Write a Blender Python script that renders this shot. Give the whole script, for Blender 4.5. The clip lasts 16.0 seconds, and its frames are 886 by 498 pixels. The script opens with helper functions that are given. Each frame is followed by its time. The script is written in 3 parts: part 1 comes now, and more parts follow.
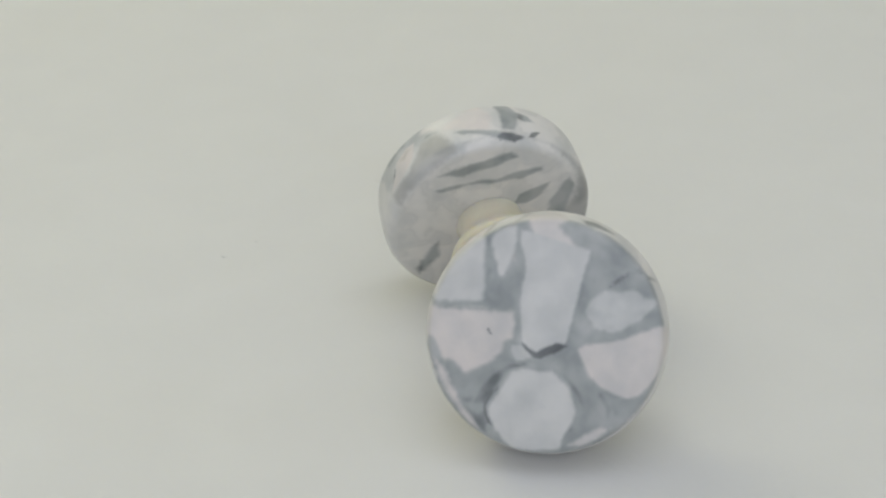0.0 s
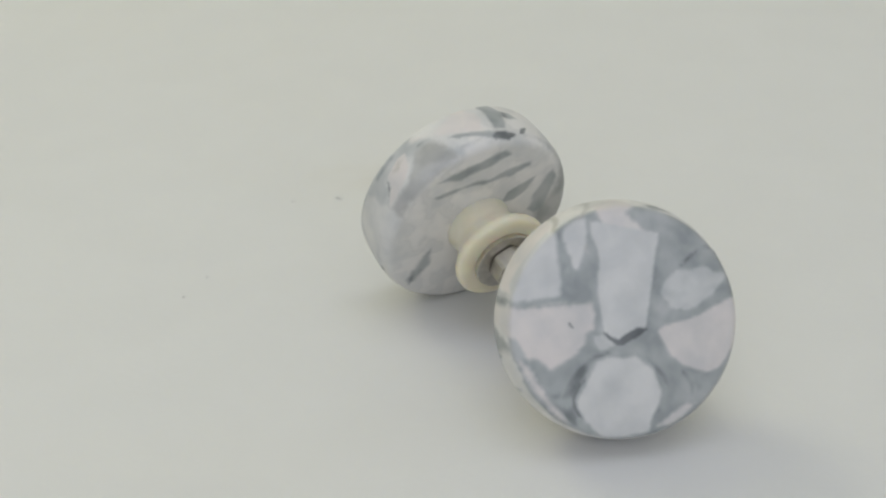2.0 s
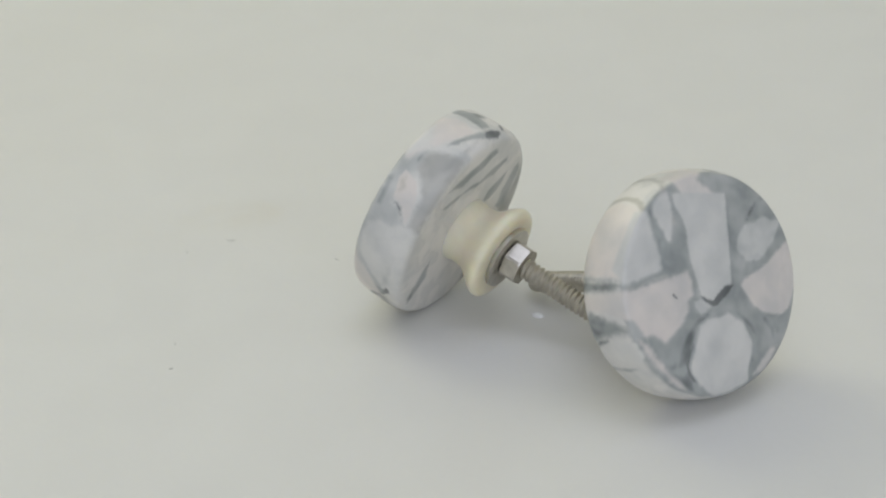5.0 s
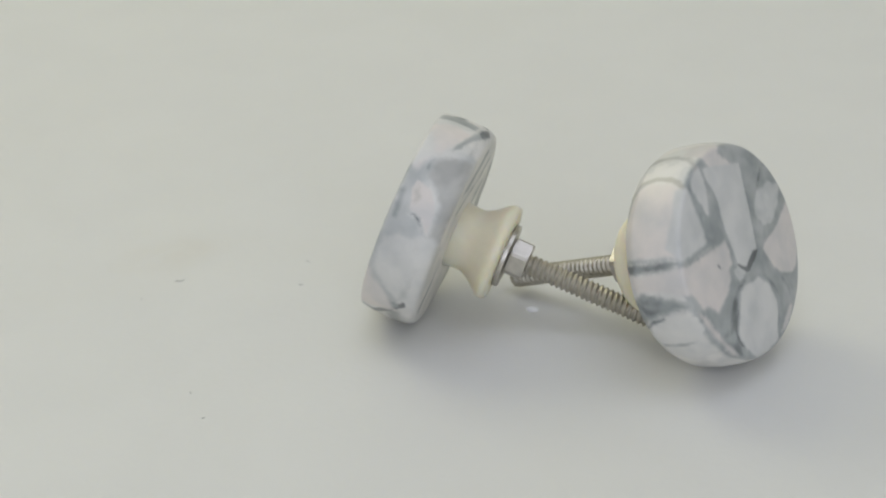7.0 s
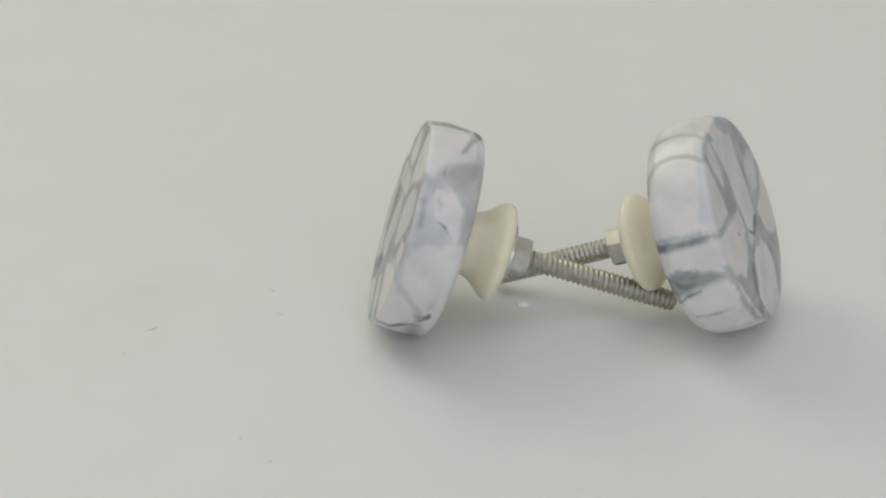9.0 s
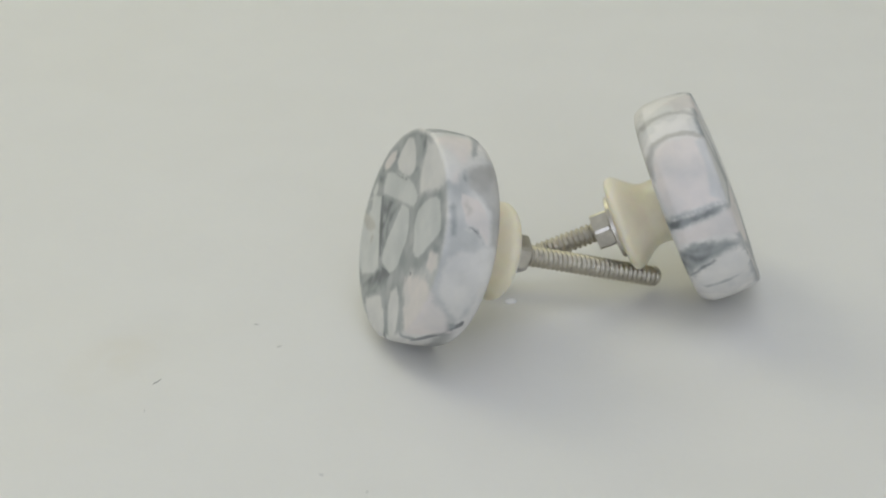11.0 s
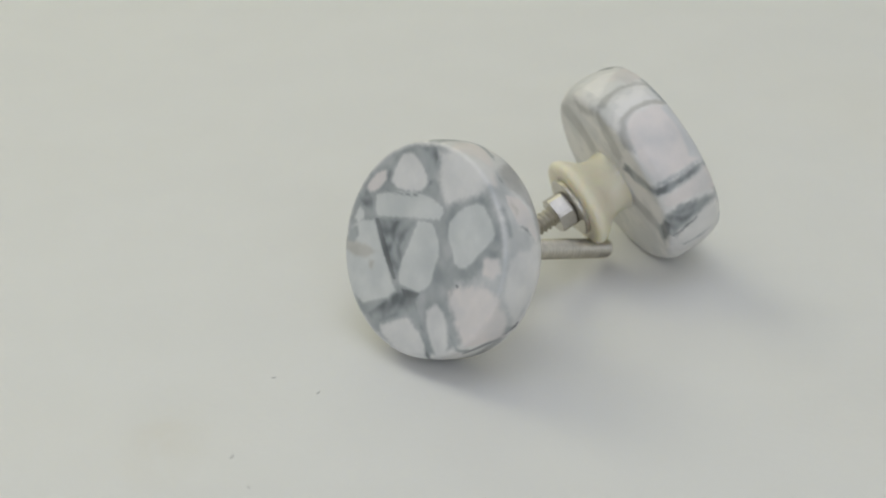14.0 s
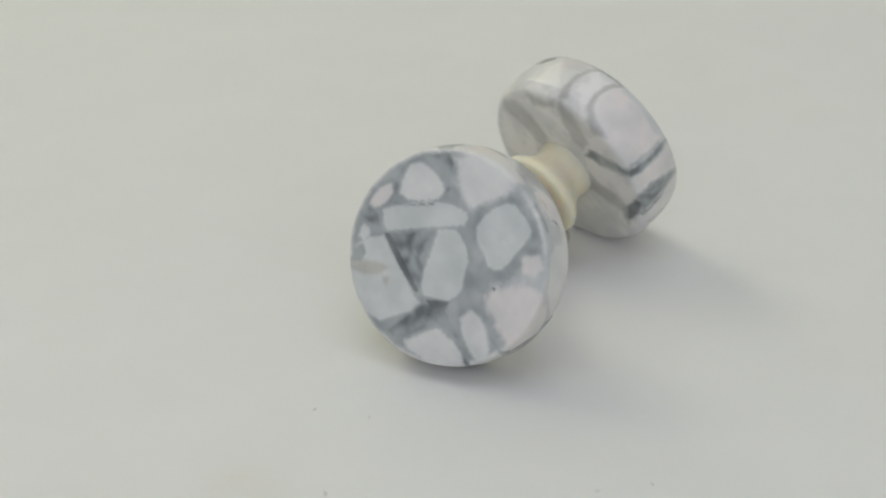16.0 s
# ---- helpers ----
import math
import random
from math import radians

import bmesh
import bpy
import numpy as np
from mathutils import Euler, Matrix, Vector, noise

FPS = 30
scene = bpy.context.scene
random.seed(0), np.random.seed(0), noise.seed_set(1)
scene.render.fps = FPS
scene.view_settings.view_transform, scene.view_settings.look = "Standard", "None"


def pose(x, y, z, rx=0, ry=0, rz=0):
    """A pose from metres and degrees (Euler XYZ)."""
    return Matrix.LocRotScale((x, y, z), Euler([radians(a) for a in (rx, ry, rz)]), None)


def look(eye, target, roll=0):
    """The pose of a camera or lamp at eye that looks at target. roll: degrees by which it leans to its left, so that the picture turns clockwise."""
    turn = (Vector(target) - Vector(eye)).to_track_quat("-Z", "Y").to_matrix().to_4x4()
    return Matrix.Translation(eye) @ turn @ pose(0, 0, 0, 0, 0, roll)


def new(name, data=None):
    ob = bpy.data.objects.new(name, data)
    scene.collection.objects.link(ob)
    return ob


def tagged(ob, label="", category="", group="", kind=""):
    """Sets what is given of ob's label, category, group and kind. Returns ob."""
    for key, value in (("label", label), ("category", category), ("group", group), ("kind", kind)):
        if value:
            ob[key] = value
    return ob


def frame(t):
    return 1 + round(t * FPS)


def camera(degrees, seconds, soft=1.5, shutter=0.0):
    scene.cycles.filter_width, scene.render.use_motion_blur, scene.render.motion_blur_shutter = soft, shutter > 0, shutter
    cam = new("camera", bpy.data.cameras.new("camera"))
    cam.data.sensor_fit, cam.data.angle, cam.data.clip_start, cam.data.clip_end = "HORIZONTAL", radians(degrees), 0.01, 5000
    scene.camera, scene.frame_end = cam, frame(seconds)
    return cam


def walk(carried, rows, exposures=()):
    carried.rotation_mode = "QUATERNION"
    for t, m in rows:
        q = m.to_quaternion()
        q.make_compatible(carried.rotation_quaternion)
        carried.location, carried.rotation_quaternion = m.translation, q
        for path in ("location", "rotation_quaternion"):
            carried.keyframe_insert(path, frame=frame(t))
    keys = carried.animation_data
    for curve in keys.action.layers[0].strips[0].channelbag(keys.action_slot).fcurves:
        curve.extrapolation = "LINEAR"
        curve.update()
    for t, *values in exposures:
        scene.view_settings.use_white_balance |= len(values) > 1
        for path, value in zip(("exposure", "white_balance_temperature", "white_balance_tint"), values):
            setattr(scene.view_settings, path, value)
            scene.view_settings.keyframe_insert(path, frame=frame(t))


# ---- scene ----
from mathutils.geometry import delaunay_2d_cdt

# the camera stands still and looks down at the turning sheet
cam = camera(27.706, 16.0, soft=2.1)
EYE = Matrix(((0.99959, 0.00328, 0.02844, 0.00000),
              (0.02400, 0.44577, -0.89483, -0.37700),
              (-0.01561, 0.89514, 0.44551, 0.20664),
              (0, 0, 0, 1)))
cam.data.dof.use_dof, cam.data.dof.focus_distance, cam.data.dof.aperture_fstop = True, 0.408, 15.0
walk(cam, [(0, EYE), (16.0, EYE)], exposures=[(0, 0.0), (16.0, 0.0)])

# ---- light: a warm window high to the back left; skylight overhead and window behind the camera are unseen, added as cool fill ----
world = bpy.data.worlds.new("sky")
scene.world = world
world.use_nodes = True
sky = world.node_tree.nodes.new("ShaderNodeTexSky")
sky.sky_type = "NISHITA"
sky.sun_disc = False
sky.sun_elevation = radians(42)
sky.sun_rotation = radians(-42)
world.node_tree.links.new(sky.outputs[0], world.node_tree.nodes["Background"].inputs[0])
world.node_tree.nodes["Background"].inputs[1].default_value = 0.08


def window_lamp(name, eye, target, w, h, watts, colour):
    lamp = bpy.data.lights.new(name, "AREA")
    lamp.shape, lamp.size, lamp.size_y = "RECTANGLE", w, h
    lamp.energy, lamp.color = watts, colour
    ob = new(name, lamp)
    ob.matrix_world = look(eye, target)
    return ob


KEY_WATTS, SKY_WATTS, FRONT_WATTS = 12.4, 8.1, 11.3
window_lamp("daylight_key", (-1.02, 1.15, 1.3), (0.2, 1.15, 1.3), 1.3, 1.0, KEY_WATTS, (1.0, 0.99, 0.66))
window_lamp("fill_overhead", (0.2, -0.2, 1.93), (0.2, -0.2, 0), 1.5, 1.3, SKY_WATTS, (0.92, 0.94, 1.03))
window_lamp("fill_front", (0.2, -1.6, 0.95), (0.2, 0, 0.95), 1.9, 1.3, FRONT_WATTS, (0.92, 0.94, 1.03))


# ---- materials ----
class Mat:
    """A node material under construction."""

    def __init__(self, name, rough=0.5, metal=0.0):
        self.m = bpy.data.materials.new(name)
        self.m.use_nodes = True
        self.t = self.m.node_tree
        self.b = self.t.nodes["Principled BSDF"]
        self.b.inputs["Roughness"].default_value = rough
        self.b.inputs["Metallic"].default_value = metal
        self.coord = self.t.nodes.new("ShaderNodeTexCoord").outputs["Object"]

    def node(self, kind, **values):
        n = self.t.nodes.new(kind)
        for key, value in values.items():
            n.inputs[key].default_value = value
        return n

    def link(self, a, b):
        self.t.links.new(a, b)

    def noise(self, scale, detail=4.0, distortion=0.0, rough=0.5, at=None):
        n = self.node("ShaderNodeTexNoise", Scale=scale, Detail=detail, Distortion=distortion, Roughness=rough)
        self.link(at or self.coord, n.inputs["Vector"])
        return n.outputs["Fac"]

    def ramp(self, fac, *stops):
        r = self.t.nodes.new("ShaderNodeValToRGB")
        while len(r.color_ramp.elements) < len(stops):
            r.color_ramp.elements.new(0.5)
        for e, (where, c) in zip(r.color_ramp.elements, stops):
            e.position, e.color = where, (*c, 1)
        self.link(fac, r.inputs[0])
        return r.outputs[0]

    def mix(self, fac, a, b, how="MIX"):
        n = self.t.nodes.new("ShaderNodeMix")
        n.data_type, n.blend_type = "RGBA", how
        for socket, value in ((n.inputs[0], fac), (n.inputs[6], a), (n.inputs[7], b)):
            if hasattr(value, "node"):
                self.link(value, socket)
            else:
                socket.default_value = value if isinstance(value, float) else (*value, 1)
        return n.outputs[2]

    def bump(self, fac, strength, distance):
        n = self.node("ShaderNodeBump", Strength=strength, Distance=distance)
        self.link(fac, n.inputs["Height"])
        self.link(n.outputs[0], self.b.inputs["Normal"])

    def colour(self, c):
        if hasattr(c, "node"):
            self.link(c, self.b.inputs["Base Color"])
        else:
            self.b.inputs["Base Color"].default_value = (*c, 1)
        return self


def mat_sheet():
    k = Mat("white_sheet", 0.42)
    stain = k.ramp(k.noise(9, 5, 0.6), (0.52, (0, 0, 0)), (0.72, (0.3, 0.3, 0.3)))
    c = k.mix(stain, (0.74, 0.735, 0.71), (0.735, 0.718, 0.66))
    smear = k.node("ShaderNodeMapping", Location=(-0.0871, 0.0231, 0), Rotation=(0, 0, radians(40.9)), Scale=(0.0194, 0.011, 1))
    smear.vector_type = "TEXTURE"
    k.link(k.coord, smear.inputs["Vector"])
    ball = k.t.nodes.new("ShaderNodeTexGradient")
    ball.gradient_type = "SPHERICAL"
    k.link(smear.outputs[0], ball.inputs["Vector"])
    patchy = k.mix(1.0, ball.outputs["Color"], k.ramp(k.noise(60, 4, 0.5), (0.35, (0.1, 0.1, 0.1)), (0.65, (0.7, 0.7, 0.7))), "MULTIPLY")
    c = k.mix(patchy, c, (0.70, 0.665, 0.585))
    streak = k.ramp(k.noise(34, 6, 0.3), (0.42, (0.985, 0.985, 0.985)), (0.62, (1, 1, 1)))
    k.colour(k.mix(1.0, c, streak, "MULTIPLY"))
    k.bump(k.noise(420, 3), 0.12, 0.0004)
    return k.m


def mat_marble():
    """Polished chips and resin: the tint of each layer, clouded finely."""
    k = Mat("polished_marbled_resin", 0.38)
    tint = k.t.nodes.new("ShaderNodeAttribute")
    tint.attribute_name = "tint"
    cloud = k.ramp(k.noise(260, 4, 0.8), (0.35, (0.97, 0.971, 0.973)), (0.62, (1, 1, 1)))
    k.colour(k.mix(1.0, tint.outputs["Color"], cloud, "MULTIPLY"))
    k.bump(k.noise(70, 2), 0.06, 0.001)
    return k.m


def mat_cream():
    k = Mat("cream_resin", 0.3)
    k.colour(k.ramp(k.noise(120, 5, 0.7), (0.3, (0.76, 0.70, 0.535)), (0.7, (0.83, 0.775, 0.61))))
    k.b.inputs["Subsurface Weight"].default_value = 0.6
    k.b.inputs["Subsurface Radius"].default_value = (0.005, 0.004, 0.0022)
    k.b.inputs["Subsurface Scale"].default_value = 1.0
    k.bump(k.noise(600, 3), 0.08, 0.0003)
    return k.m


def mat_steel(name, colour, rough):
    k = Mat(name, rough, 1.0)
    k.colour(k.ramp(k.noise(500, 5), (0.3, tuple(0.8 * c for c in colour)), (0.7, colour)))
    k.bump(k.noise(1500, 3), 0.1, 0.0001)
    return k.m


def mat_plain(name, colour, rough=0.8, scale=6):
    k = Mat(name, rough)
    k.colour(k.ramp(k.noise(scale, 5), (0.3, tuple(0.94 * c for c in colour)), (0.7, colour)))
    k.bump(k.noise(scale * 40, 3), 0.1, 0.001)
    return k.m


SHEET, CREAM = mat_sheet(), mat_cream()
MARBLE = mat_marble()
# the tints of the layers in the heads: darkest, lightest, how much they cover, how much they swirl
SLATE = ((0.265, 0.287, 0.284), (0.43, 0.443, 0.434), 0.93, 0.5)
SHADE = ((0.38, 0.373, 0.352), (0.52, 0.51, 0.48), 0.88, 0.5)
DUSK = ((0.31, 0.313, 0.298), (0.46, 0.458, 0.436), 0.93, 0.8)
SMOKE = ((0.13, 0.143, 0.145), (0.38, 0.40, 0.392), 0.9, 1.0)
VEIN = ((0.08, 0.086, 0.09), (0.20, 0.21, 0.21), 0.88, 0.3)
TAN = ((0.38, 0.36, 0.305), (0.50, 0.475, 0.415), 0.72, 0.3)
CHIP = ((0.61, 0.607, 0.585), (0.73, 0.715, 0.68), 0.96, 0.15)
PALE = ((0.555, 0.572, 0.55), (0.66, 0.667, 0.635), 0.96, 0.15)
PINK = ((0.645, 0.62, 0.595), (0.765, 0.705, 0.66), 0.95, 0.2)
# CHIP and PINK darkened for knob B's face: shade put into the colour
CHIP_SHADED = ((0.555, 0.558, 0.545), (0.67, 0.66, 0.635), 0.96, 0.15)
PINK_SHADED = ((0.60, 0.577, 0.556), (0.715, 0.66, 0.62), 0.95, 0.2)
GREY = ((0.44, 0.455, 0.447), (0.60, 0.60, 0.58), 0.92, 0.4)
MILK_LOW, MILK_HIGH = (0.63, 0.627, 0.602), (0.785, 0.76, 0.72)
STEEL = mat_steel("nickel_steel", (0.56, 0.525, 0.445), 0.42)
BRIGHT = mat_steel("bright_steel", (0.60, 0.57, 0.515), 0.32)
GLOSS = mat_plain("gloss_white", (0.93, 0.93, 0.93), 0.08, 200)
LINT = mat_plain("grey_lint", (0.60, 0.60, 0.58), 0.9, 50)
PAINT = mat_plain("white_wall_paint", (0.84, 0.84, 0.82))
BOARD = mat_plain("grey_table_board", (0.55, 0.54, 0.52), 0.5)
FLOOR = mat_plain("pale_floor_boards", (0.45, 0.42, 0.38), 0.5)


# ---- building helpers ----
def part(name, bm, material, parent=None, label="", smooth=True):
    me = bpy.data.meshes.new(name)
    bm.to_mesh(me)
    bm.free()
    me.materials.append(material)
    if smooth:
        me.polygons.foreach_set("use_smooth", [True] * len(me.polygons))
    ob = new(name, me)
    ob.parent = parent
    if label:
        tagged(ob, label)
    return ob


def box(bm, x0, y0, z0, x1, y1, z1):
    v = [bm.verts.new((x, y, z)) for x in (x0, x1) for y in (y0, y1) for z in (z0, z1)]
    for f in ((0, 1, 3, 2), (4, 6, 7, 5), (0, 4, 5, 1), (2, 3, 7, 6), (0, 2, 6, 4), (1, 5, 7, 3)):
        bm.faces.new([v[i] for i in f])
    return bm


def lathe(profile, steps=96, shape=None):
    """A solid of revolution about z through the (z, radius) pairs; ends with radius 0 close it."""
    bm = bmesh.new()
    rings = []
    for z, r in profile:
        if r == 0:
            rings.append([bm.verts.new((0, 0, z))])
            continue
        ring = []
        for i in range(steps):
            a = 2 * math.pi * i / steps
            q = r * (shape(a, z) if shape else 1)
            ring.append(bm.verts.new((q * math.cos(a), q * math.sin(a), z)))
        rings.append(ring)
    for a, b in zip(rings, rings[1:]):
        for i in range(max(len(a), len(b))):
            j = (i + 1) % steps
            if len(a) == 1:
                bm.faces.new((a[0], b[j], b[i]))
            elif len(b) == 1:
                bm.faces.new((a[i], a[j], b[0]))
            else:
                bm.faces.new((a[i], a[j], b[j], b[i]))
    bmesh.ops.recalc_face_normals(bm, faces=bm.faces)
    return bm


MM = 0.001


# ---- the room, out of view: plain walls, with window openings and a skylight added for the lamps ----
def wall_with_opening(name, x0, x1, z0, z1, hole, m):
    """A wall 0.12 m thick in its own x-z plane with one opening (x0, x1, z0, z1)."""
    bm = bmesh.new()
    a, b, c, d = hole
    for r in ((x0, z0, a, z1), (b, z0, x1, z1), (a, z0, b, c), (a, d, b, z1)):
        box(bm, r[0], 0, r[1], r[2], 0.12, r[3])
    ob = part(name, bm, PAINT, smooth=False)
    ob.matrix_world = m
    return tagged(ob, "plain white painted wall with a window opening", "wall", kind="structure")


def plain_slab(name, dims, material, label, category):
    ob = part(name, box(bmesh.new(), *dims), material, smooth=False)
    return tagged(ob, label, category, kind="structure")


LOW, HIGH = -0.76, 1.9
wall_with_opening("wall_west", -1.6, 2.0, LOW, HIGH, (0.48, 1.82, 0.78, 1.82), pose(-1.06, 0, 0, 0, 0, 90))
# the opening behind the camera is added for the front fill lamp
wall_with_opening("wall_south", -1.18, 1.9, LOW, HIGH, (-0.78, 1.18, 0.28, 1.62), pose(0, -1.7, 0))
plain_slab("wall_north", (-1.18, 2.0, LOW, 1.9, 2.12, HIGH), PAINT, "plain white painted wall", "wall")
plain_slab("wall_east", (1.9, -1.58, LOW, 2.02, 2.12, HIGH), PAINT, "plain white painted wall", "wall")
skylit = bmesh.new()
for slab in ((-1.3, -1.7, -0.6, 2.2), (1.0, -1.7, 2.1, 2.2), (-0.6, -1.7, 1.0, -0.9), (-0.6, 0.5, 1.0, 2.2)):
    box(skylit, slab[0], slab[1], HIGH, slab[2], slab[3], HIGH + 0.1)
tagged(part("ceiling", skylit, PAINT, smooth=False), "plain white painted ceiling with an opening added for the overhead fill", "ceiling", kind="structure")
plain_slab("floor", (-1.3, -1.7, LOW - 0.1, 2.1, 2.2, LOW), FLOOR, "pale wooden floor", "floor")


def table():
    top = new("table")
    tagged(top, "plain grey table under the turntable", "table")
    part("tabletop", box(bmesh.new(), -0.7, -0.62, -0.07, 0.8, 0.7, -0.04), BOARD, top, smooth=False)
    for x in (-0.66, 0.7):
        for y in (-0.58, 0.6):
            part("leg", box(bmesh.new(), x, y, LOW, x + 0.06, y + 0.06, -0.07), BOARD, top, smooth=False)
    return top


table()


# ---- the turntable with its white sheet ----
def sheet_height(x, y):
    """The sheet sags a little under the rims of the two knobs."""
    a = math.hypot(x - -0.0185, y - 0.0034) / 0.028
    b = math.hypot(x - 0.0559, y - -0.0092) / 0.022
    return -0.00101 * math.exp(-a * a) + -0.00030 * math.exp(-b * b)


def turntable():
    thing = new("turntable")
    tagged(thing, "round turntable covered with a smooth white sheet", "turntable")
    n, rings = 120, [0.0] + [0.004 * i for i in range(1, 21)] + [0.1, 0.14, 0.2, 0.28, 0.36, 0.418]
    bm = bmesh.new()
    rows = [[bm.verts.new((0, 0, sheet_height(0, 0)))]]
    for r in rings[1:]:
        rows.append([bm.verts.new((r * math.cos(a), r * math.sin(a), sheet_height(r * math.cos(a), r * math.sin(a))))
                     for a in (2 * math.pi * i / n for i in range(n))])
    rows.append([bm.verts.new((0.42 * math.cos(2 * math.pi * i / n), 0.42 * math.sin(2 * math.pi * i / n), -0.002)) for i in range(n)])
    for a, b in zip(rows, rows[1:]):
        for i in range(n):
            j = (i + 1) % n
            bm.faces.new((a[0], b[i], b[j]) if len(a) == 1 else (a[i], b[i], b[j], a[j]))
    part("white_sheet", bm, SHEET, thing, "smooth white sheet with faint yellowish stains")
    part("disc", lathe([(-0.018, 0), (-0.018, 0.415), (-0.016, 0.419), (-0.0045, 0.419), (-0.0035, 0.415), (-0.0035, 0)]), BOARD, thing)
    part("bearing", lathe([(-0.04, 0), (-0.04, 0.12), (-0.018, 0.12), (-0.018, 0)]), STEEL, thing)
    # specks and fibres that lie on the sheet: x, y, length, turn
    for x, y, size, turn in SPECKS:
        bm = bmesh.new()
        pts = [Vector((size * (i / 4 - 0.5), 0.12 * size * math.sin(2.2 * i), 0)) for i in range(5)]
        wide = 0.00011
        ends = []
        for i, q in enumerate(pts):
            w = wide * (0.5 + 0.5 * math.sin(math.pi * (i + 0.5) / 5))
            ends.append([bm.verts.new(q + Vector((0, dy * w, dz * w))) for dy, dz in ((-1, 0), (0, 1.4), (1, 0))])
        for a, b in zip(ends, ends[1:]):
            for i in range(3):
                j = (i + 1) % 3
                bm.faces.new((a[i], b[i], b[j], a[j]))
        bm.faces.new(ends[0])
        bm.faces.new(ends[-1][::-1])
        lint = part("lint", bm, LINT, thing)
        lint.matrix_basis = pose(x, y, sheet_height(x, y) + 0.00008, 0, 0, turn)
    return thing


SPECKS = [(-0.0505, 0.0112, 0.0013, 10), (-0.0517, 0.0236, 0.0012, -30), (-0.0810, 0.0081, 0.0024, 25), (-0.0873, -0.0027, 0.0009, 80), (-0.0559, -0.0536, 0.0010, 60), (-0.0618, -0.0437, 0.0011, 120)]


# ---- the knobs: local z runs from the face through the stud ----
class Profile:
    """The outline of a knob's head: face, rim, side and back, by arc length from the middle of the face."""

    def __init__(self, face, belly, back, width, dome, lobes):
        pts = [(-dome * (1 - (i / 8) ** 2), (face - 0.9) * i / 8) for i in range(9)]
        pts += [(0.12, face - 0.35), (0.5, face + 0.02)]
        for f in (0.12, 0.25, 0.4, 0.55, 0.68):
            bulge = 1 - ((0.55 - f) / 0.55) ** 2
            pts.append((f * width, face + (belly - face) * bulge))
        pts += [(0.80 * width, belly - 0.2 * (belly - back)), (0.91 * width, back), (0.97 * width, back - 0.6), (width, back - 1.7),
                (width + 0.15, back * 0.6), (width + 0.2, 0.0)]
        self.pts, self.lobes = pts, lobes
        self.at = [0.0]
        for (z0, r0), (z1, r1) in zip(pts, pts[1:]):
            self.at.append(self.at[-1] + math.hypot(z1 - z0, r1 - r0))

    def swell(self, a):
        return 1 + sum(k * math.cos(n * a + s) for n, k, s in self.lobes)

    def place(self, a, l, lift=0.0):
        """The point (mm) at angle a and arc length l, lifted off the surface, and pushed along its normal."""
        i = max(j for j in range(len(self.at) - 1) if self.at[j] <= max(l, 0) or j == 0)
        (z0, r0), (z1, r1) = self.pts[i], self.pts[i + 1]
        d = self.at[i + 1] - self.at[i]
        f = (l - self.at[i]) / d
        nz, nr = -(r1 - r0) / d, (z1 - z0) / d
        r = (r0 + f * (r1 - r0)) * self.swell(a) + lift * nr
        return Vector((r * math.cos(a), r * math.sin(a), z0 + f * (z1 - z0) + lift * nz))


def ferrule(z, knob, length=12.4):
    n = length
    shape = ((0.0, 8.15), (0.12, 7.8), (0.25, 7.65), (0.36, 7.8), (0.46, 8.3), (0.55, 9.05), (0.63, 9.9), (0.71, 10.75), (0.78, 11.4), (0.85, 11.75), (0.92, 11.7), (0.965, 11.3), (0.99, 10.6))
    prof = [(z - 0.6, 0), (z - 0.6, 8.3)] + [(z + f * n, r) for f, r in shape] + [(z + n, 9.6), (z + n, 0)]
    fine = []
    for (a, r), (b, q) in zip(prof, prof[1:]):
        fine += [(a * MM, r * MM), ((a + b) / 2 * MM, (r + q) / 2 * MM)]
    fine.append((prof[-1][0] * MM, 0))
    return part("collar", lathe(fine, 72), CREAM, knob, "cream resin collar flaring to a flange")


def washer(z, knob):
    prof = [(z, 2.3), (z, 7.4), (z + 0.15, 7.7), (z + 1.1, 7.7), (z + 1.25, 7.4), (z + 1.25, 2.3), (z, 2.3)]
    return part("washer", lathe([(a * MM, r * MM) for a, r in prof], 64), BRIGHT, knob, "thin flat steel washer", smooth=False)


def nut(z, turn, knob, high=4.3, flat=4.3):
    bm = bmesh.new()
    rings = []
    for dz, r in ((0, 0.93), (0.35, 1.0), (high - 0.35, 1.0), (high, 0.93)):
        ring = []
        for i in range(36):
            a = radians(10 * i)
            hexa = flat / math.cos((a + radians(turn)) % radians(60) - radians(30))
            q = min(hexa, flat * 1.155 * r * 1.0 if r < 1 else 99)
            ring.append(bm.verts.new((q * MM * math.cos(a), q * MM * math.sin(a), (z + dz) * MM)))
        rings.append(ring)
    for a, b in zip(rings, rings[1:]):
        for i in range(36):
            bm.faces.new((a[i], a[(i + 1) % 36], b[(i + 1) % 36], b[i]))
    bm.faces.new(rings[0][::-1])
    bm.faces.new(rings[-1])
    return part("nut", bm, BRIGHT, knob, "plain hexagonal steel nut", smooth=False)


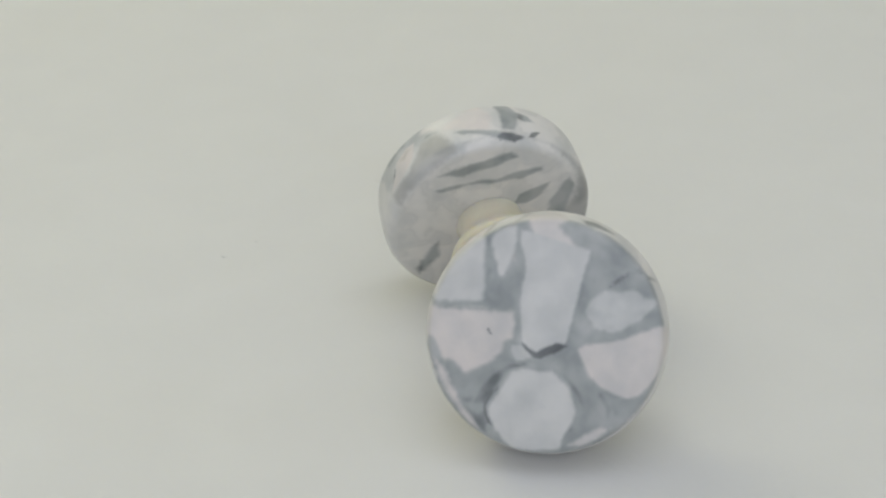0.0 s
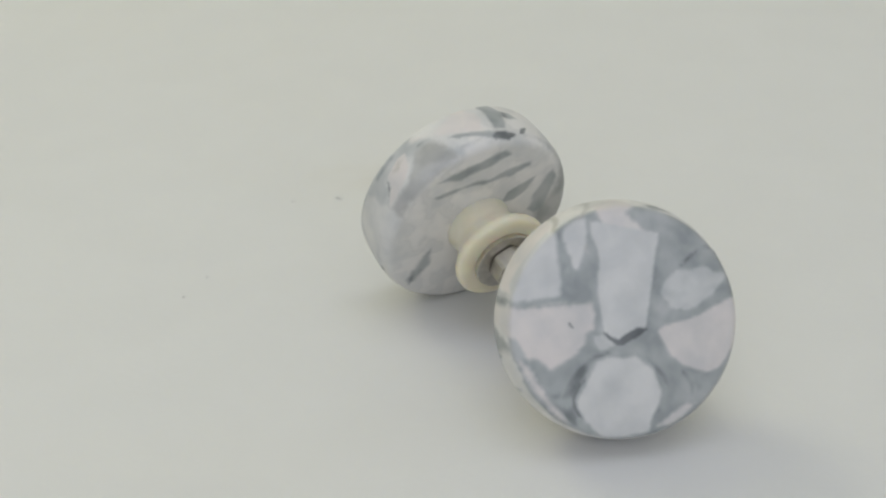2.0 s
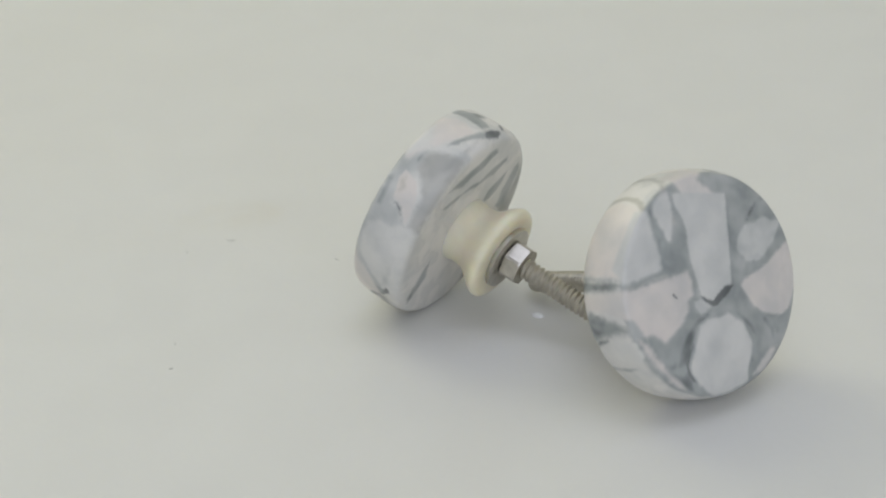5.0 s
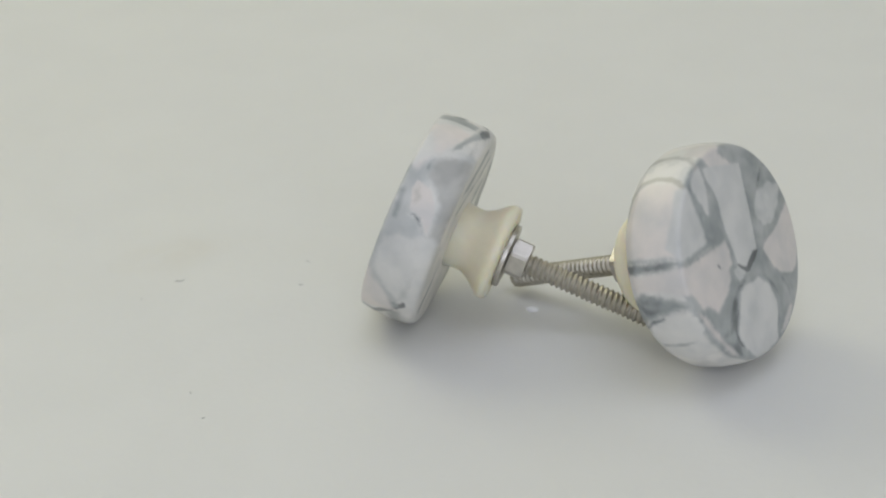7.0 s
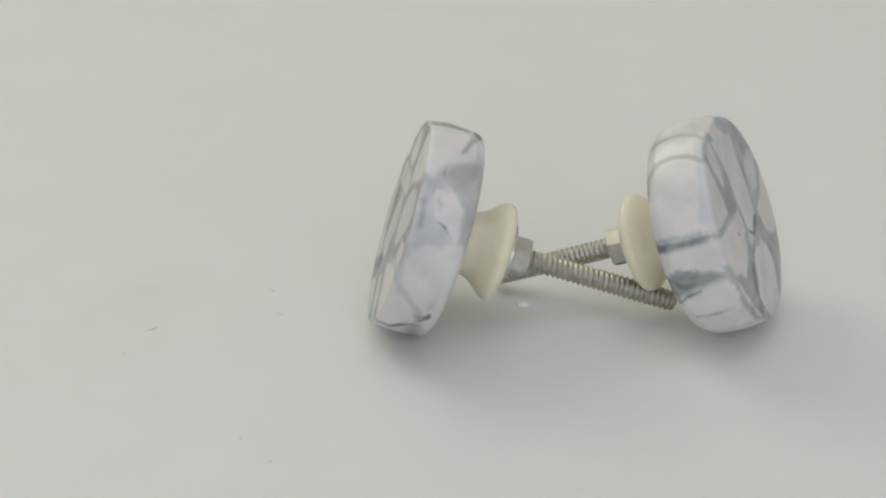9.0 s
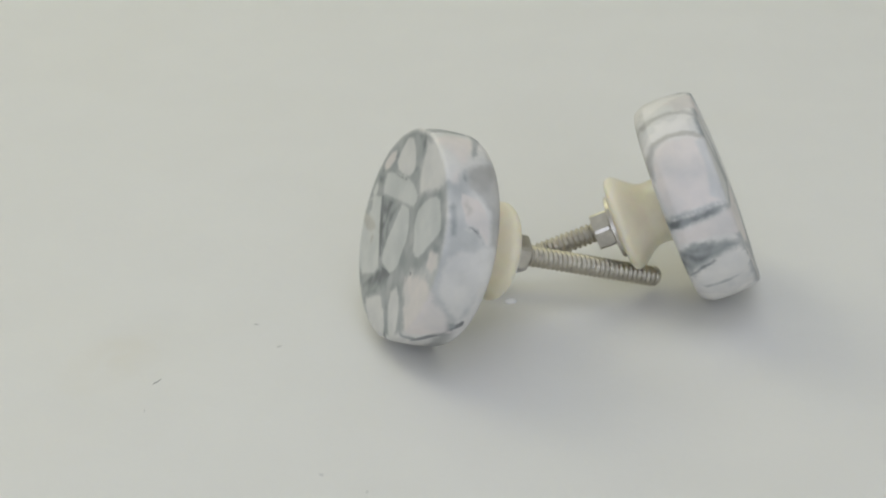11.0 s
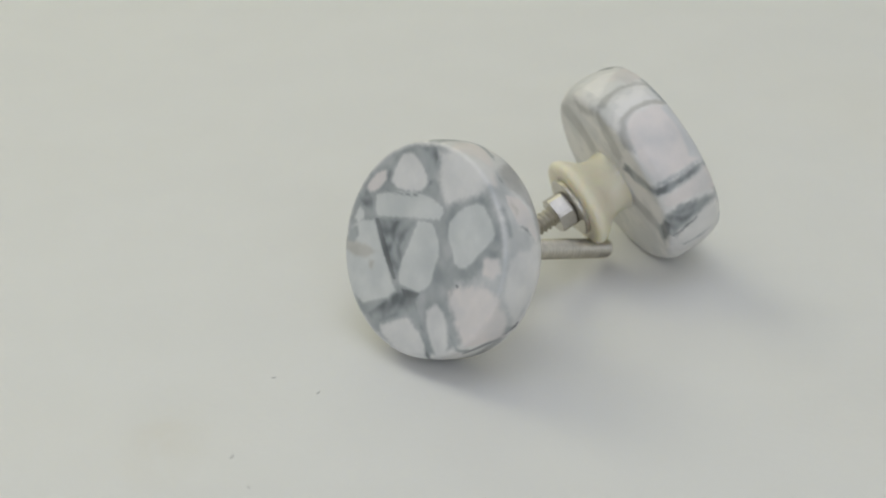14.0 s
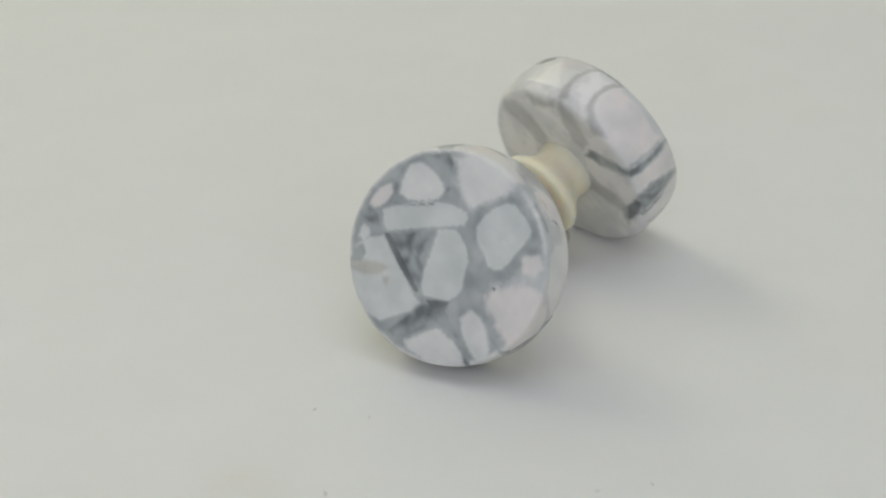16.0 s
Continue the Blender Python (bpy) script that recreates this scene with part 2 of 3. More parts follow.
def stud(z0, z1, knob, pitch=1.3, major=2.55, minor=2.02):
    """A threaded rod: one helical ridge with flanks, and a chamfered end."""
    bm, n, k = bmesh.new(), 24, 6
    per = [minor, minor + 0.05, (minor + major) / 2, major, major, (minor + major) / 2 + 0.1]
    rows = int((z1 - z0) / pitch * k)
    grid = []
    for i in range(rows + 1):
        ring = []
        for j in range(n):
            a = 2 * math.pi * j / n
            turn = (i / k - j / n) % 1.0
            p = turn * k
            r = per[int(p) % k] + (p % 1) * (per[(int(p) + 1) % k] - per[int(p) % k])
            left = (rows - i) * pitch / k
            r = min(r, 1.8 + left * 0.9)
            ring.append(bm.verts.new((r * MM * math.cos(a), r * MM * math.sin(a), (z0 + i * pitch / k) * MM)))
        grid.append(ring)
    for a, b in zip(grid, grid[1:]):
        for j in range(n):
            bm.faces.new((a[j], a[(j + 1) % n], b[(j + 1) % n], b[j]))
    bm.faces.new(grid[0][::-1])
    bm.faces.new(grid[-1])
    ob = part("stud", bm, STEEL, knob, "threaded steel stud with a worn cut end")
    return ob


def knob_frame(x, y, z, azimuth, dip):
    """The pose of a knob whose stud points to the azimuth and dips below the horizontal (mm, degrees)."""
    a, e = radians(azimuth), radians(dip)
    n = Vector((math.cos(a) * math.cos(e), math.sin(a) * math.cos(e), math.sin(e)))
    u = Vector((0, 0, 1)).cross(n).normalized()
    m = Matrix((u, n.cross(u), n)).transposed().to_4x4()
    m.translation = Vector((x, y, z)) * MM
    return m


def drawer_knob(profile, length, nut_turn, lean, drop, label):
    knob = new("drawer_knob")
    tagged(knob, label, "drawer knob", "pair of drawer knobs on the turntable")
    z = profile.pts[-1][0]
    for piece in (ferrule(z, knob, 12.4), washer(z + 12.4, knob)):
        piece.location.y = drop * MM
    nut(z + 13.9, nut_turn, knob).location.y = (drop + 0.4) * MM
    stud(z + 12.0, length, knob).location.y = lean * MM
    return knob


# ---- the marbling of a head: chips, streaks and veins laid one over another ----
def ease(x):
    x = np.clip(x, 0, 1)
    return x * x * (3 - 2 * x)


def worn(outline, seed):
    """The outline (mm) with its corners cut and its edge a little uneven."""
    pts = [Vector(q) for q in outline]
    corner = []
    for i, q in enumerate(pts):
        a, c = pts[i - 1], pts[(i + 1) % len(pts)]
        corner += [q + (a - q) * 0.07, q + (c - q) * 0.07]
    edge = []
    for i, q in enumerate(corner):
        c = corner[(i + 1) % len(corner)]
        k = max(1, int((c - q).length / 0.6))
        for j in range(k):
            w = q + (c - q) * (j / k)
            edge.append(w + 0.13 * Vector((noise.noise((w.x * 0.9, w.y * 0.9, seed)), noise.noise((w.y * 0.9, w.x * 0.9, 7 + seed)))))
    return edge


def signed_reach(w, ring):
    """How far the points w lie inside (+) or outside (-) the closed ring."""
    a, b = np.roll(ring, 1, axis=0), ring
    ab = b - a
    ap = w[:, None, :] - a[None]
    f = np.clip((ap * ab).sum(2) / np.maximum((ab * ab).sum(1), 1e-9), 0, 1)
    d = np.sqrt(((ap - f[:, :, None] * ab) ** 2).sum(2)).min(1)
    px, py = w[:, None, 0], w[:, None, 1]
    rise = np.where(ab[:, 1] == 0, 1.0, ab[:, 1])
    cross = ((a[:, 1] > py) != (b[:, 1] > py)) & (px < ab[:, 0] * (py - a[:, 1]) / rise + a[:, 0])
    return np.where(cross.sum(1) % 2 == 1, d, -d)


class Marbling:
    """The layers of one head; every mesh of the head takes its tints from them."""

    def __init__(self, profile, seed):
        self.profile, self.layers, self.dice = profile, [], random.Random(seed)

    def lay(self, tone, soft, outline, r):
        edge = worn(outline, len(self.layers))
        self.layers.append((tone, soft, edge, np.array([(q.x, q.y) for q in edge]), r, self.dice.uniform(-0.18, 0.18)))

    def chart(self, a, l, r, ring):
        """Where points (angle, way from the middle of the face) lie on a layer's flat chart."""
        if not r:
            return np.stack((l * np.cos(a), l * np.sin(a)), 1)
        mid = ring[:, 0].mean() / r
        return np.stack((((a - mid + math.pi) % (2 * math.pi) - math.pi + mid) * r, l), 1)

    def tints(self, a, l):
        spots = [self.profile.place(x, y) for x, y in zip(a, l)]
        broad = np.array([noise.noise(p * 0.16) for p in spots])
        mid = np.array([noise.noise(p * 0.45 + Vector((9, 2, 5))) for p in spots])
        swirl = np.array([noise.noise(p * 0.3 + 1.3 * noise.noise_vector(p * 0.15)) for p in spots])
        fine = np.array([noise.noise(p * 1.3 + Vector((3, 8, 1))) for p in spots])
        c = np.array(MILK_LOW) + (np.array(MILK_HIGH) - MILK_LOW) * np.clip(0.6 + 1.1 * broad + 0.4 * mid, 0, 1)[:, None]
        wisp = np.exp(-((broad + 0.35 * mid) / 0.07) ** 2)
        c *= (1 - 0.07 * wisp)[:, None]
        for tone, soft, edge, ring, r, shade in self.layers:
            w = self.chart(a, l, r, ring)
            pick = ((w > ring.min(0) - soft) & (w < ring.max(0) + soft)).all(1).nonzero()[0]
            if not len(pick):
                continue
            d = signed_reach(w[pick], ring) / soft
            cover = tone[2] * ease((d + 0.22 * mid[pick] + 0.22 * fine[pick] + (0.6 if tone == VEIN else 0.2)) / 0.95)[:, None]
            mixed = np.clip(0.55 + shade + 0.2 * mid[pick] + 0.12 * fine[pick] + 0.9 * broad[pick] + tone[3] * swirl[pick], 0, 1)[:, None]
            c[pick] += cover * (np.array(tone[0]) + (np.array(tone[1]) - tone[0]) * mixed - c[pick])
        return c

    def tinted(self, ob, a, l):
        layer = ob.data.attributes.new("tint", "FLOAT_COLOR", "POINT")
        c = np.ones((len(a), 4))
        c[:, :3] = self.tints(np.array(a), np.array(l))
        layer.data.foreach_set("color", c.ravel())
        return ob

    def build(self, knob):
        p, steps = self.profile, 300
        ways = []
        for l0, l1 in zip(p.at, p.at[1:]):
            k = max(1, round((l1 - l0) / 0.5))
            ways += [l0 + (l1 - l0) * i / k for i in range(k)]
        ways = [w for w in ways if 0.2 < w] + [p.at[-1] - 0.05]
        angles = [2 * math.pi * i / steps for i in range(steps)]
        a, l = [0.0, 0.0], [0.0, p.at[-1]]
        for w in ways:
            a += angles
            l += [w] * steps
        verts = [p.place(x, y) * MM for x, y in zip(a, l)]
        last = 2 + (len(ways) - 1) * steps
        faces = [(0, 2 + (i + 1) % steps, 2 + i) for i in range(steps)] + [(1, last + i, last + (i + 1) % steps) for i in range(steps)]
        for k in range(len(ways) - 1):
            u = 2 + k * steps
            faces += [(u + i, u + (i + 1) % steps, u + steps + (i + 1) % steps, u + steps + i) for i in range(steps)]
        me = bpy.data.meshes.new("head")
        me.from_pydata(verts, [], faces)
        me.polygons.foreach_set("use_smooth", [True] * len(me.polygons))
        me.materials.append(MARBLE)
        top = new("head", me)
        top.parent = knob
        tagged(top, "disc of white and pale pink stone chips set in grey resin")
        self.tinted(top, a, l)
        for i, (tone, soft, edge, ring, r, shade) in enumerate(self.layers):
            if soft <= 2.3:
                name = "vein" if tone == VEIN else "stain" if tone == TAN else "smoky_streak" if tone in (SLATE, SHADE, DUSK, SMOKE) else "stone_chip"
                self.piece(top, name, edge, ring, r, 0.012 + 0.0007 * i)
        return top

    def piece(self, top, name, edge, ring, r, lift):
        """A thin inlaid chip or vein: its outline is filled with triangles and laid on the head."""
        def polar(w):
            return (w.x / r, w.y) if r else (math.atan2(w.y, w.x), w.length)

        step = 0.18 if name == "vein" else 0.5
        (x0, y0), (x1, y1) = ring.min(0), ring.max(0)
        spots = np.array([(x0 + step * (i + 0.5 * (j % 2)), y0 + step * j)
                          for i in range(int((x1 - x0) / step) + 2) for j in range(int((y1 - y0) / step) + 2)])
        inner = [Vector(w) for w in spots[signed_reach(spots, ring) > 0.4 * step]]
        n = len(edge)
        flat, _, tris, *_ = delaunay_2d_cdt(edge + inner, [(i, (i + 1) % n) for i in range(n)], [], 1, 1e-5)
        bm = bmesh.new()
        ways = [polar(w) for w in flat]
        upper = [bm.verts.new(self.profile.place(a, l, lift) * MM) for a, l in ways]
        for t in tris:
            bm.faces.new([upper[i] for i in t])
        for f in bm.faces:
            f.normal_update()
        big = max(bm.faces, key=lambda g: g.calc_area())
        a, l = ways[upper.index(big.verts[0])]
        if big.normal.dot(self.profile.place(a, l, 1) - self.profile.place(a, l, 0)) < 0:
            bmesh.ops.reverse_faces(bm, faces=bm.faces)
        place_of = dict(zip(upper, ways))
        rim = {}
        for e in [e for e in bm.edges if len(e.link_faces) == 1]:
            for v in e.verts:
                if v not in rim:
                    rim[v] = [bm.verts.new(self.profile.place(*place_of[v], h) * MM) for h in (lift - 0.001, -0.2)]
                    ways += [place_of[v]] * 2
            a, c = e.verts
            order = list(e.link_faces[0].verts)
            if order[(order.index(a) + 1) % len(order)] == c:
                a, c = c, a
            bm.faces.new((rim[a][0], rim[c][0], rim[c][1], rim[a][1]))
        return self.tinted(part(name, bm, MARBLE, top), [w[0] for w in ways], [w[1] for w in ways])


def inlay(marbling, tone, soft, *outline):
    """A layer on the face: its outline unrolled flat about the middle of the face (mm); it may run over the rim."""
    marbling.lay(tone, soft, outline, 0)


def inlay_round(marbling, tone, soft, *outline):
    """A layer on the side or back: its outline by angle round the head (degrees) and way from the middle of the face (mm)."""
    r = 24.0 if max(q[1] for q in outline) < 42 else 18.0
    marbling.lay(tone, soft, [(radians(a) * r, l) for a, l in outline], r)


def fleck():
    """A tiny domed fleck of glossy white on the sheet."""
    bm = lathe([(-0.05 * MM, 0), (-0.05 * MM, 1.4 * MM), (0.25 * MM, 1.35 * MM), (0.55 * MM, 1.0 * MM), (0.72 * MM, 0.5 * MM), (0.76 * MM, 0)], 20,
               lambda a, z: 1 + 0.12 * math.cos(2 * a + 0.5))
    return tagged(part("white_fleck", bm, GLOSS), "tiny glossy white fleck lying on the white sheet", "fleck")


PROFILE_A = Profile(24.5, 25.1, 24.5, 13.5, 0.9, ((2, 0.001, 0.6), (3, 0.002, 1.9)))
PROFILE_B = Profile(24.0, 25.2, 24.2, 14.8, 1.1, ((2, 0.001, 2.0), (3, 0.002, 0.4)))
POSE_A = knob_frame(-22.01, 3.84, 26.20, -6.33, -19.13)
FLECK_POSE = pose(0.00816, 0.00726, sheet_height(0.00816, 0.00726))
POSE_B = knob_frame(57.21, -9.80, 27.34, 153.83, -22.29)
KNOB_A = drawer_knob(PROFILE_A, 69.6, 34, -0.4, -0.6, "round drawer knob of white chips in grey resin, lying down")
KNOB_B = drawer_knob(PROFILE_B, 65.9, 35, 0.5, -0.1, "round drawer knob with large pinkish chips in grey resin, lying tilted")

# stone chips, smoky streaks and veins set in the two heads
HEAD_A, HEAD_B = Marbling(PROFILE_A, 3), Marbling(PROFILE_B, 8)
inlay(HEAD_B, SLATE, 1.5, *[(25.2 * math.cos(0.3 * i), 25.2 * math.sin(0.3 * i)) for i in range(21)])
inlay(HEAD_A, SLATE, 1.4, *[(24.4 * math.cos(0.3 * i), 24.4 * math.sin(0.3 * i)) for i in range(21)])
inlay_round(HEAD_B, SHADE, 2.24, (138, 38.0), (121, 40.1), (115, 43.8), (111, 48.1), (107, 53.3), (127, 55.7), (150, 53.5), (140, 49.0), (141, 44.9), (145, 40.9))
inlay_round(HEAD_B, SHADE, 2.52, (110, 37.9), (99, 39.0), (88, 39.8), (80, 37.2), (80, 41.0), (92, 43.5), (105, 42.9))
inlay_round(HEAD_B, SHADE, 2.24, (76, 24.3), (81, 26.1), (81, 31.9), (81, 36.3), (80, 41.1), (75, 45.9), (63, 50.2), (44, 50.3), (44, 44.9), (56, 42.5), (68, 39.0), (74, 38.0), (76, 34.9), (77, 29.3))
inlay_round(HEAD_B, SHADE, 1.68, (61, 23.9), (63, 28.3), (64, 32.7), (63, 36.4), (57, 38.9), (48, 40.8), (38, 38.0), (45, 36.8), (53, 36.3), (59, 34.0), (61, 31.1), (59, 26.4))
inlay_round(HEAD_B, SHADE, 3.08, (23, 53.8), (-4, 50.9), (-8, 45.3), (-17, 41.9), (-30, 42.5), (-31, 47.2), (-34, 53.0), (-57, 57.0))
inlay_round(HEAD_B, CHIP, 2.00, (-83, 51.3), (-56, 48.8), (-44, 45.0), (-43, 42.0), (-59, 39.7), (-79, 41.1), (-92, 43.5))
inlay_round(HEAD_B, SMOKE, 2.00, (16, 23.7), (17, 28.4), (17, 34.5), (17, 36.3), (20, 38.9), (30, 42.6), (43, 46.5), (41, 51.3), (21, 47.8), (12, 40.6), (12, 36.7), (11, 31.2), (11, 26.6))
inlay_round(HEAD_B, CHIP, 1.60, (60, 32.9), (59, 26.1), (44, 23.7), (24, 24.4), (19, 25.1), (20, 30.8), (20, 36.5), (27, 38.9), (36, 41.1), (44, 39.4), (37, 37.8), (49, 36.4))
inlay_round(HEAD_B, SMOKE, 1.88, (0, 30.1), (-7, 28.8), (-6, 33.5), (-7, 37.0), (-26, 36.0), (-20, 38.5), (-31, 40.5), (-41, 40.3), (-33, 43.2), (-20, 44.1), (0, 39.0), (4, 34.6))
inlay_round(HEAD_B, VEIN, 0.63, (1, 33.7), (1, 31.8), (-5, 31.3), (-5, 33.3))
inlay_round(HEAD_B, VEIN, 0.63, (-16, 42.3), (-6, 39.6), (-9, 38.3), (-24, 40.3), (-31, 41.5))
inlay_round(HEAD_B, SMOKE, 1.25, (124, 28.0), (119, 25.6), (109, 24.2), (104, 26.3), (111, 29.0))
inlay_round(HEAD_B, PINK, 1.60, (58, 35.5), (61, 32.7), (60, 28.0), (58, 25.5), (53, 23.6), (45, 20.9), (33, 18.4), (24, 17.4), (19, 21.0), (18, 26.5), (19, 30.9), (19, 37.5), (28, 38.3), (38, 38.3), (50, 37.4))
inlay_round(HEAD_B, PINK, 1.40, (12, 37.9), (12, 33.2), (13, 27.8), (14, 20.5), (3, 16.3), (-4, 22.5), (1, 28.2), (3, 34.6), (3, 38.2))
inlay_round(HEAD_B, PINK, 1.20, (91, 31.7), (98, 27.0), (95, 22.9), (109, 19.4), (109, 16.4), (83, 18.7), (80, 22.8), (83, 28.0))
inlay_round(HEAD_B, SLATE, 1.56, (62, 23.0), (64, 19.5), (58, 15.2), (41, 11.3), (22, 10.7), (21, 16.3), (35, 18.1), (48, 20.6))
inlay_round(HEAD_B, TAN, 0.77, (60, 37.0), (63, 35.5), (65, 32.1), (64, 28.1), (61, 25.2), (56, 23.5), (51, 20.5), (40, 17.3), (28, 14.8), (27, 17.4), (39, 20.2), (49, 23.1), (55, 24.9), (59, 27.1), (61, 32.0), (60, 35.5))
inlay_round(HEAD_B, SHADE, 1.26, (79, 38.3), (82, 35.8), (82, 30.9), (79, 26.7), (75, 23.9), (71, 20.6), (68, 16.2), (61, 18.1), (66, 22.9), (72, 24.7), (76, 27.2), (78, 30.6), (76, 34.7), (71, 36.8))
inlay_round(HEAD_B, SLATE, 1.56, (21, 37.6), (20, 32.2), (20, 25.5), (17, 24.5), (17, 30.6), (17, 38.4))
inlay_round(HEAD_B, SMOKE, 0.88, (18, 38.4), (18, 35.2), (17, 31.2), (18, 27.2), (17, 24.3), (15, 24.5), (13, 27.7), (13, 31.8), (12, 36.0), (12, 39.3))
inlay_round(HEAD_B, SLATE, 2.08, (1, 37.3), (2, 32.0), (-1, 27.1), (-6, 23.4), (-11, 23.4), (-10, 27.7), (-11, 31.4), (-14, 35.3), (-17, 38.4), (-8, 38.2))
inlay_round(HEAD_B, SMOKE, 1.88, (2, 36.5), (1, 32.8), (-3, 30.4), (-8, 32.6), (-10, 35.9), (-5, 37.1))
inlay_round(HEAD_B, CHIP, 0.80, (-20, 37.6), (-13, 31.7), (-11, 27.4), (-14, 23.7), (-23, 23.5), (-30, 26.4), (-28, 31.7), (-29, 37.4))
inlay_round(HEAD_B, SMOKE, 0.44, (-18, 38.6), (-12, 34.9), (-11, 31.1), (-13, 31.3), (-15, 35.0), (-21, 38.6))
inlay_round(HEAD_B, VEIN, 0.70, (-1, 34.4), (-1, 32.7), (-5, 32.5), (-6, 34.3))
inlay_round(HEAD_B, SLATE, 1.17, (-28, 37.1), (-28, 30.3), (-29, 26.1), (-32, 30.4), (-31, 35.6))
inlay_round(HEAD_B, SMOKE, 1.25, (-3, 35.7), (-0, 33.2), (-4, 31.5), (-8, 31.4), (-10, 34.3), (-7, 35.6))
inlay(HEAD_B, CHIP_SHADED, 1.20, (23.2, 6.1), (12.8, 6.6), (12.2, 10.7), (12.6, 16.4), (12.4, 19.9), (15.4, 21.9), (18.7, 18.3), (22.7, 13.9), (25.2, 10.9))
inlay(HEAD_B, SMOKE, 1.05, (13.1, 20.2), (11.9, 20.1), (10.7, 15.3), (9.3, 11.2), (11.2, 10.1), (12.4, 14.1))
inlay(HEAD_B, CHIP_SHADED, 0.90, (11.6, 20.5), (9.5, 22.2), (6.5, 22.7), (6.0, 19.6), (6.7, 16.7), (7.8, 14.3), (8.9, 11.5), (10.0, 12.3), (10.8, 15.3), (11.9, 18.8))
inlay(HEAD_B, PINK_SHADED, 1.20, (24.1, 5.4), (13.4, 5.2), (6.2, 5.2), (5.8, 2.3), (6.3, -0.6), (7.9, -1.3), (8.1, -3.2), (10.7, -5.6), (13.6, -7.4), (16.5, -8.5), (18.5, -5.9), (20.7, -6.1), (22.5, -2.6), (24.0, 1.3))
inlay(HEAD_B, PINK_SHADED, 1.60, (23.1, -5.0), (20.7, -6.6), (18.8, -9.7), (16.9, -13.5), (13.9, -17.5), (12.7, -19.8), (15.3, -19.1), (18.7, -14.2), (21.8, -9.1))
inlay(HEAD_B, SMOKE, 1.50, (17.8, -10.6), (12.9, -10.1), (14.3, -14.5), (13.9, -18.0), (16.3, -15.5))
inlay(HEAD_B, PINK_SHADED, 1.00, (5.3, 28.0), (-1.3, 29.3), (-5.0, 24.2), (-1.6, 22.5), (3.8, 22.3))
inlay(HEAD_B, CHIP_SHADED, 0.50, (5.7, 21.9), (3.6, 21.6), (-1.7, 20.0), (-8.9, 18.0), (-8.1, 15.0), (-7.0, 10.4), (-6.0, 5.7), (-5.0, 1.1), (-4.5, -1.5), (-2.5, -1.6), (-0.2, -2.4), (1.5, -3.3), (3.2, -2.5), (4.7, -1.2), (5.1, 2.4), (5.3, 7.5), (5.2, 9.8), (4.5, 13.3), (4.7, 16.2), (5.8, 19.0))
inlay(HEAD_B, GREY, 0.70, (-7.6, 5.8), (-9.0, 8.2), (-10.6, 9.4), (-11.7, 10.3), (-14.6, 9.9), (-16.9, 10.5), (-18.6, 10.2), (-19.7, 9.1), (-22.1, 8.9), (-22.7, 7.5), (-21.0, 5.7), (-19.4, 4.2), (-16.6, 2.5), (-13.8, 1.2), (-11.5, 1.6), (-9.8, 2.1), (-9.2, 3.6))
inlay(HEAD_B, PINK_SHADED, 0.70, (-6.5, -2.1), (-8.2, -1.1), (-11.6, -0.4), (-15.0, 0.1), (-18.9, 1.7), (-23.4, 3.5), (-30.1, 2.6), (-28.8, -1.2), (-24.4, -5.4), (-21.6, -9.2), (-19.4, -11.6), (-17.2, -12.1), (-14.3, -11.3), (-11.3, -9.6), (-9.0, -7.4), (-7.5, -4.6))
inlay(HEAD_B, SMOKE, 0.68, (2.0, -4.3), (4.3, -5.4), (6.6, -5.6), (8.3, -6.5), (10.6, -8.2), (13.1, -11.2), (14.8, -15.1), (14.1, -17.7), (12.7, -20.0), (11.0, -21.2), (11.3, -18.2), (11.9, -15.5), (10.7, -12.5), (9.1, -10.1), (7.1, -7.2), (3.7, -5.8), (1.4, -5.1))
inlay(HEAD_B, SMOKE, 0.68, (-1.5, -5.8), (-4.7, -7.5), (-6.8, -9.5), (-8.2, -11.8), (-8.6, -14.1), (-7.8, -17.1), (-5.9, -19.3), (-5.3, -19.3), (-6.8, -16.9), (-7.6, -14.1), (-6.6, -11.6), (-4.7, -9.1), (-2.1, -7.4))
inlay(HEAD_B, SMOKE, 0.68, (-10.8, -10.0), (-12.9, -11.7), (-14.1, -14.2), (-13.9, -16.9), (-12.6, -16.5), (-12.8, -13.9), (-11.4, -12.0))
inlay(HEAD_B, SMOKE, 0.98, (-14.3, -11.9), (-18.6, -14.4), (-16.7, -16.1), (-14.4, -15.6), (-13.5, -13.1))
inlay(HEAD_B, CHIP_SHADED, 0.80, (6.6, -7.1), (4.3, -6.4), (0.8, -6.8), (-1.5, -6.7), (-3.9, -8.5), (-5.6, -10.1), (-6.5, -12.8), (-7.0, -15.1), (-5.9, -18.1), (-4.5, -20.6), (-4.0, -23.2), (0.9, -23.8), (5.7, -23.9), (7.9, -22.1), (9.7, -19.6), (11.3, -16.7), (11.3, -15.2), (9.9, -12.5), (8.2, -10.0))
inlay(HEAD_B, PINK_SHADED, 1.00, (-5.2, -22.1), (-8.3, -19.8), (-11.1, -17.9), (-14.2, -18.0), (-11.7, -20.5), (-8.4, -22.5))
inlay(HEAD_B, CHIP_SHADED, 0.60, (-17.0, -16.7), (-18.4, -14.9), (-22.4, -14.3), (-22.7, -18.6), (-21.1, -20.3))
inlay(HEAD_B, GREY, 0.40, (7.0, -1.8), (5.0, -1.5), (3.8, -2.6), (1.7, -3.9), (3.7, -4.9), (5.8, -5.2), (6.7, -4.1))
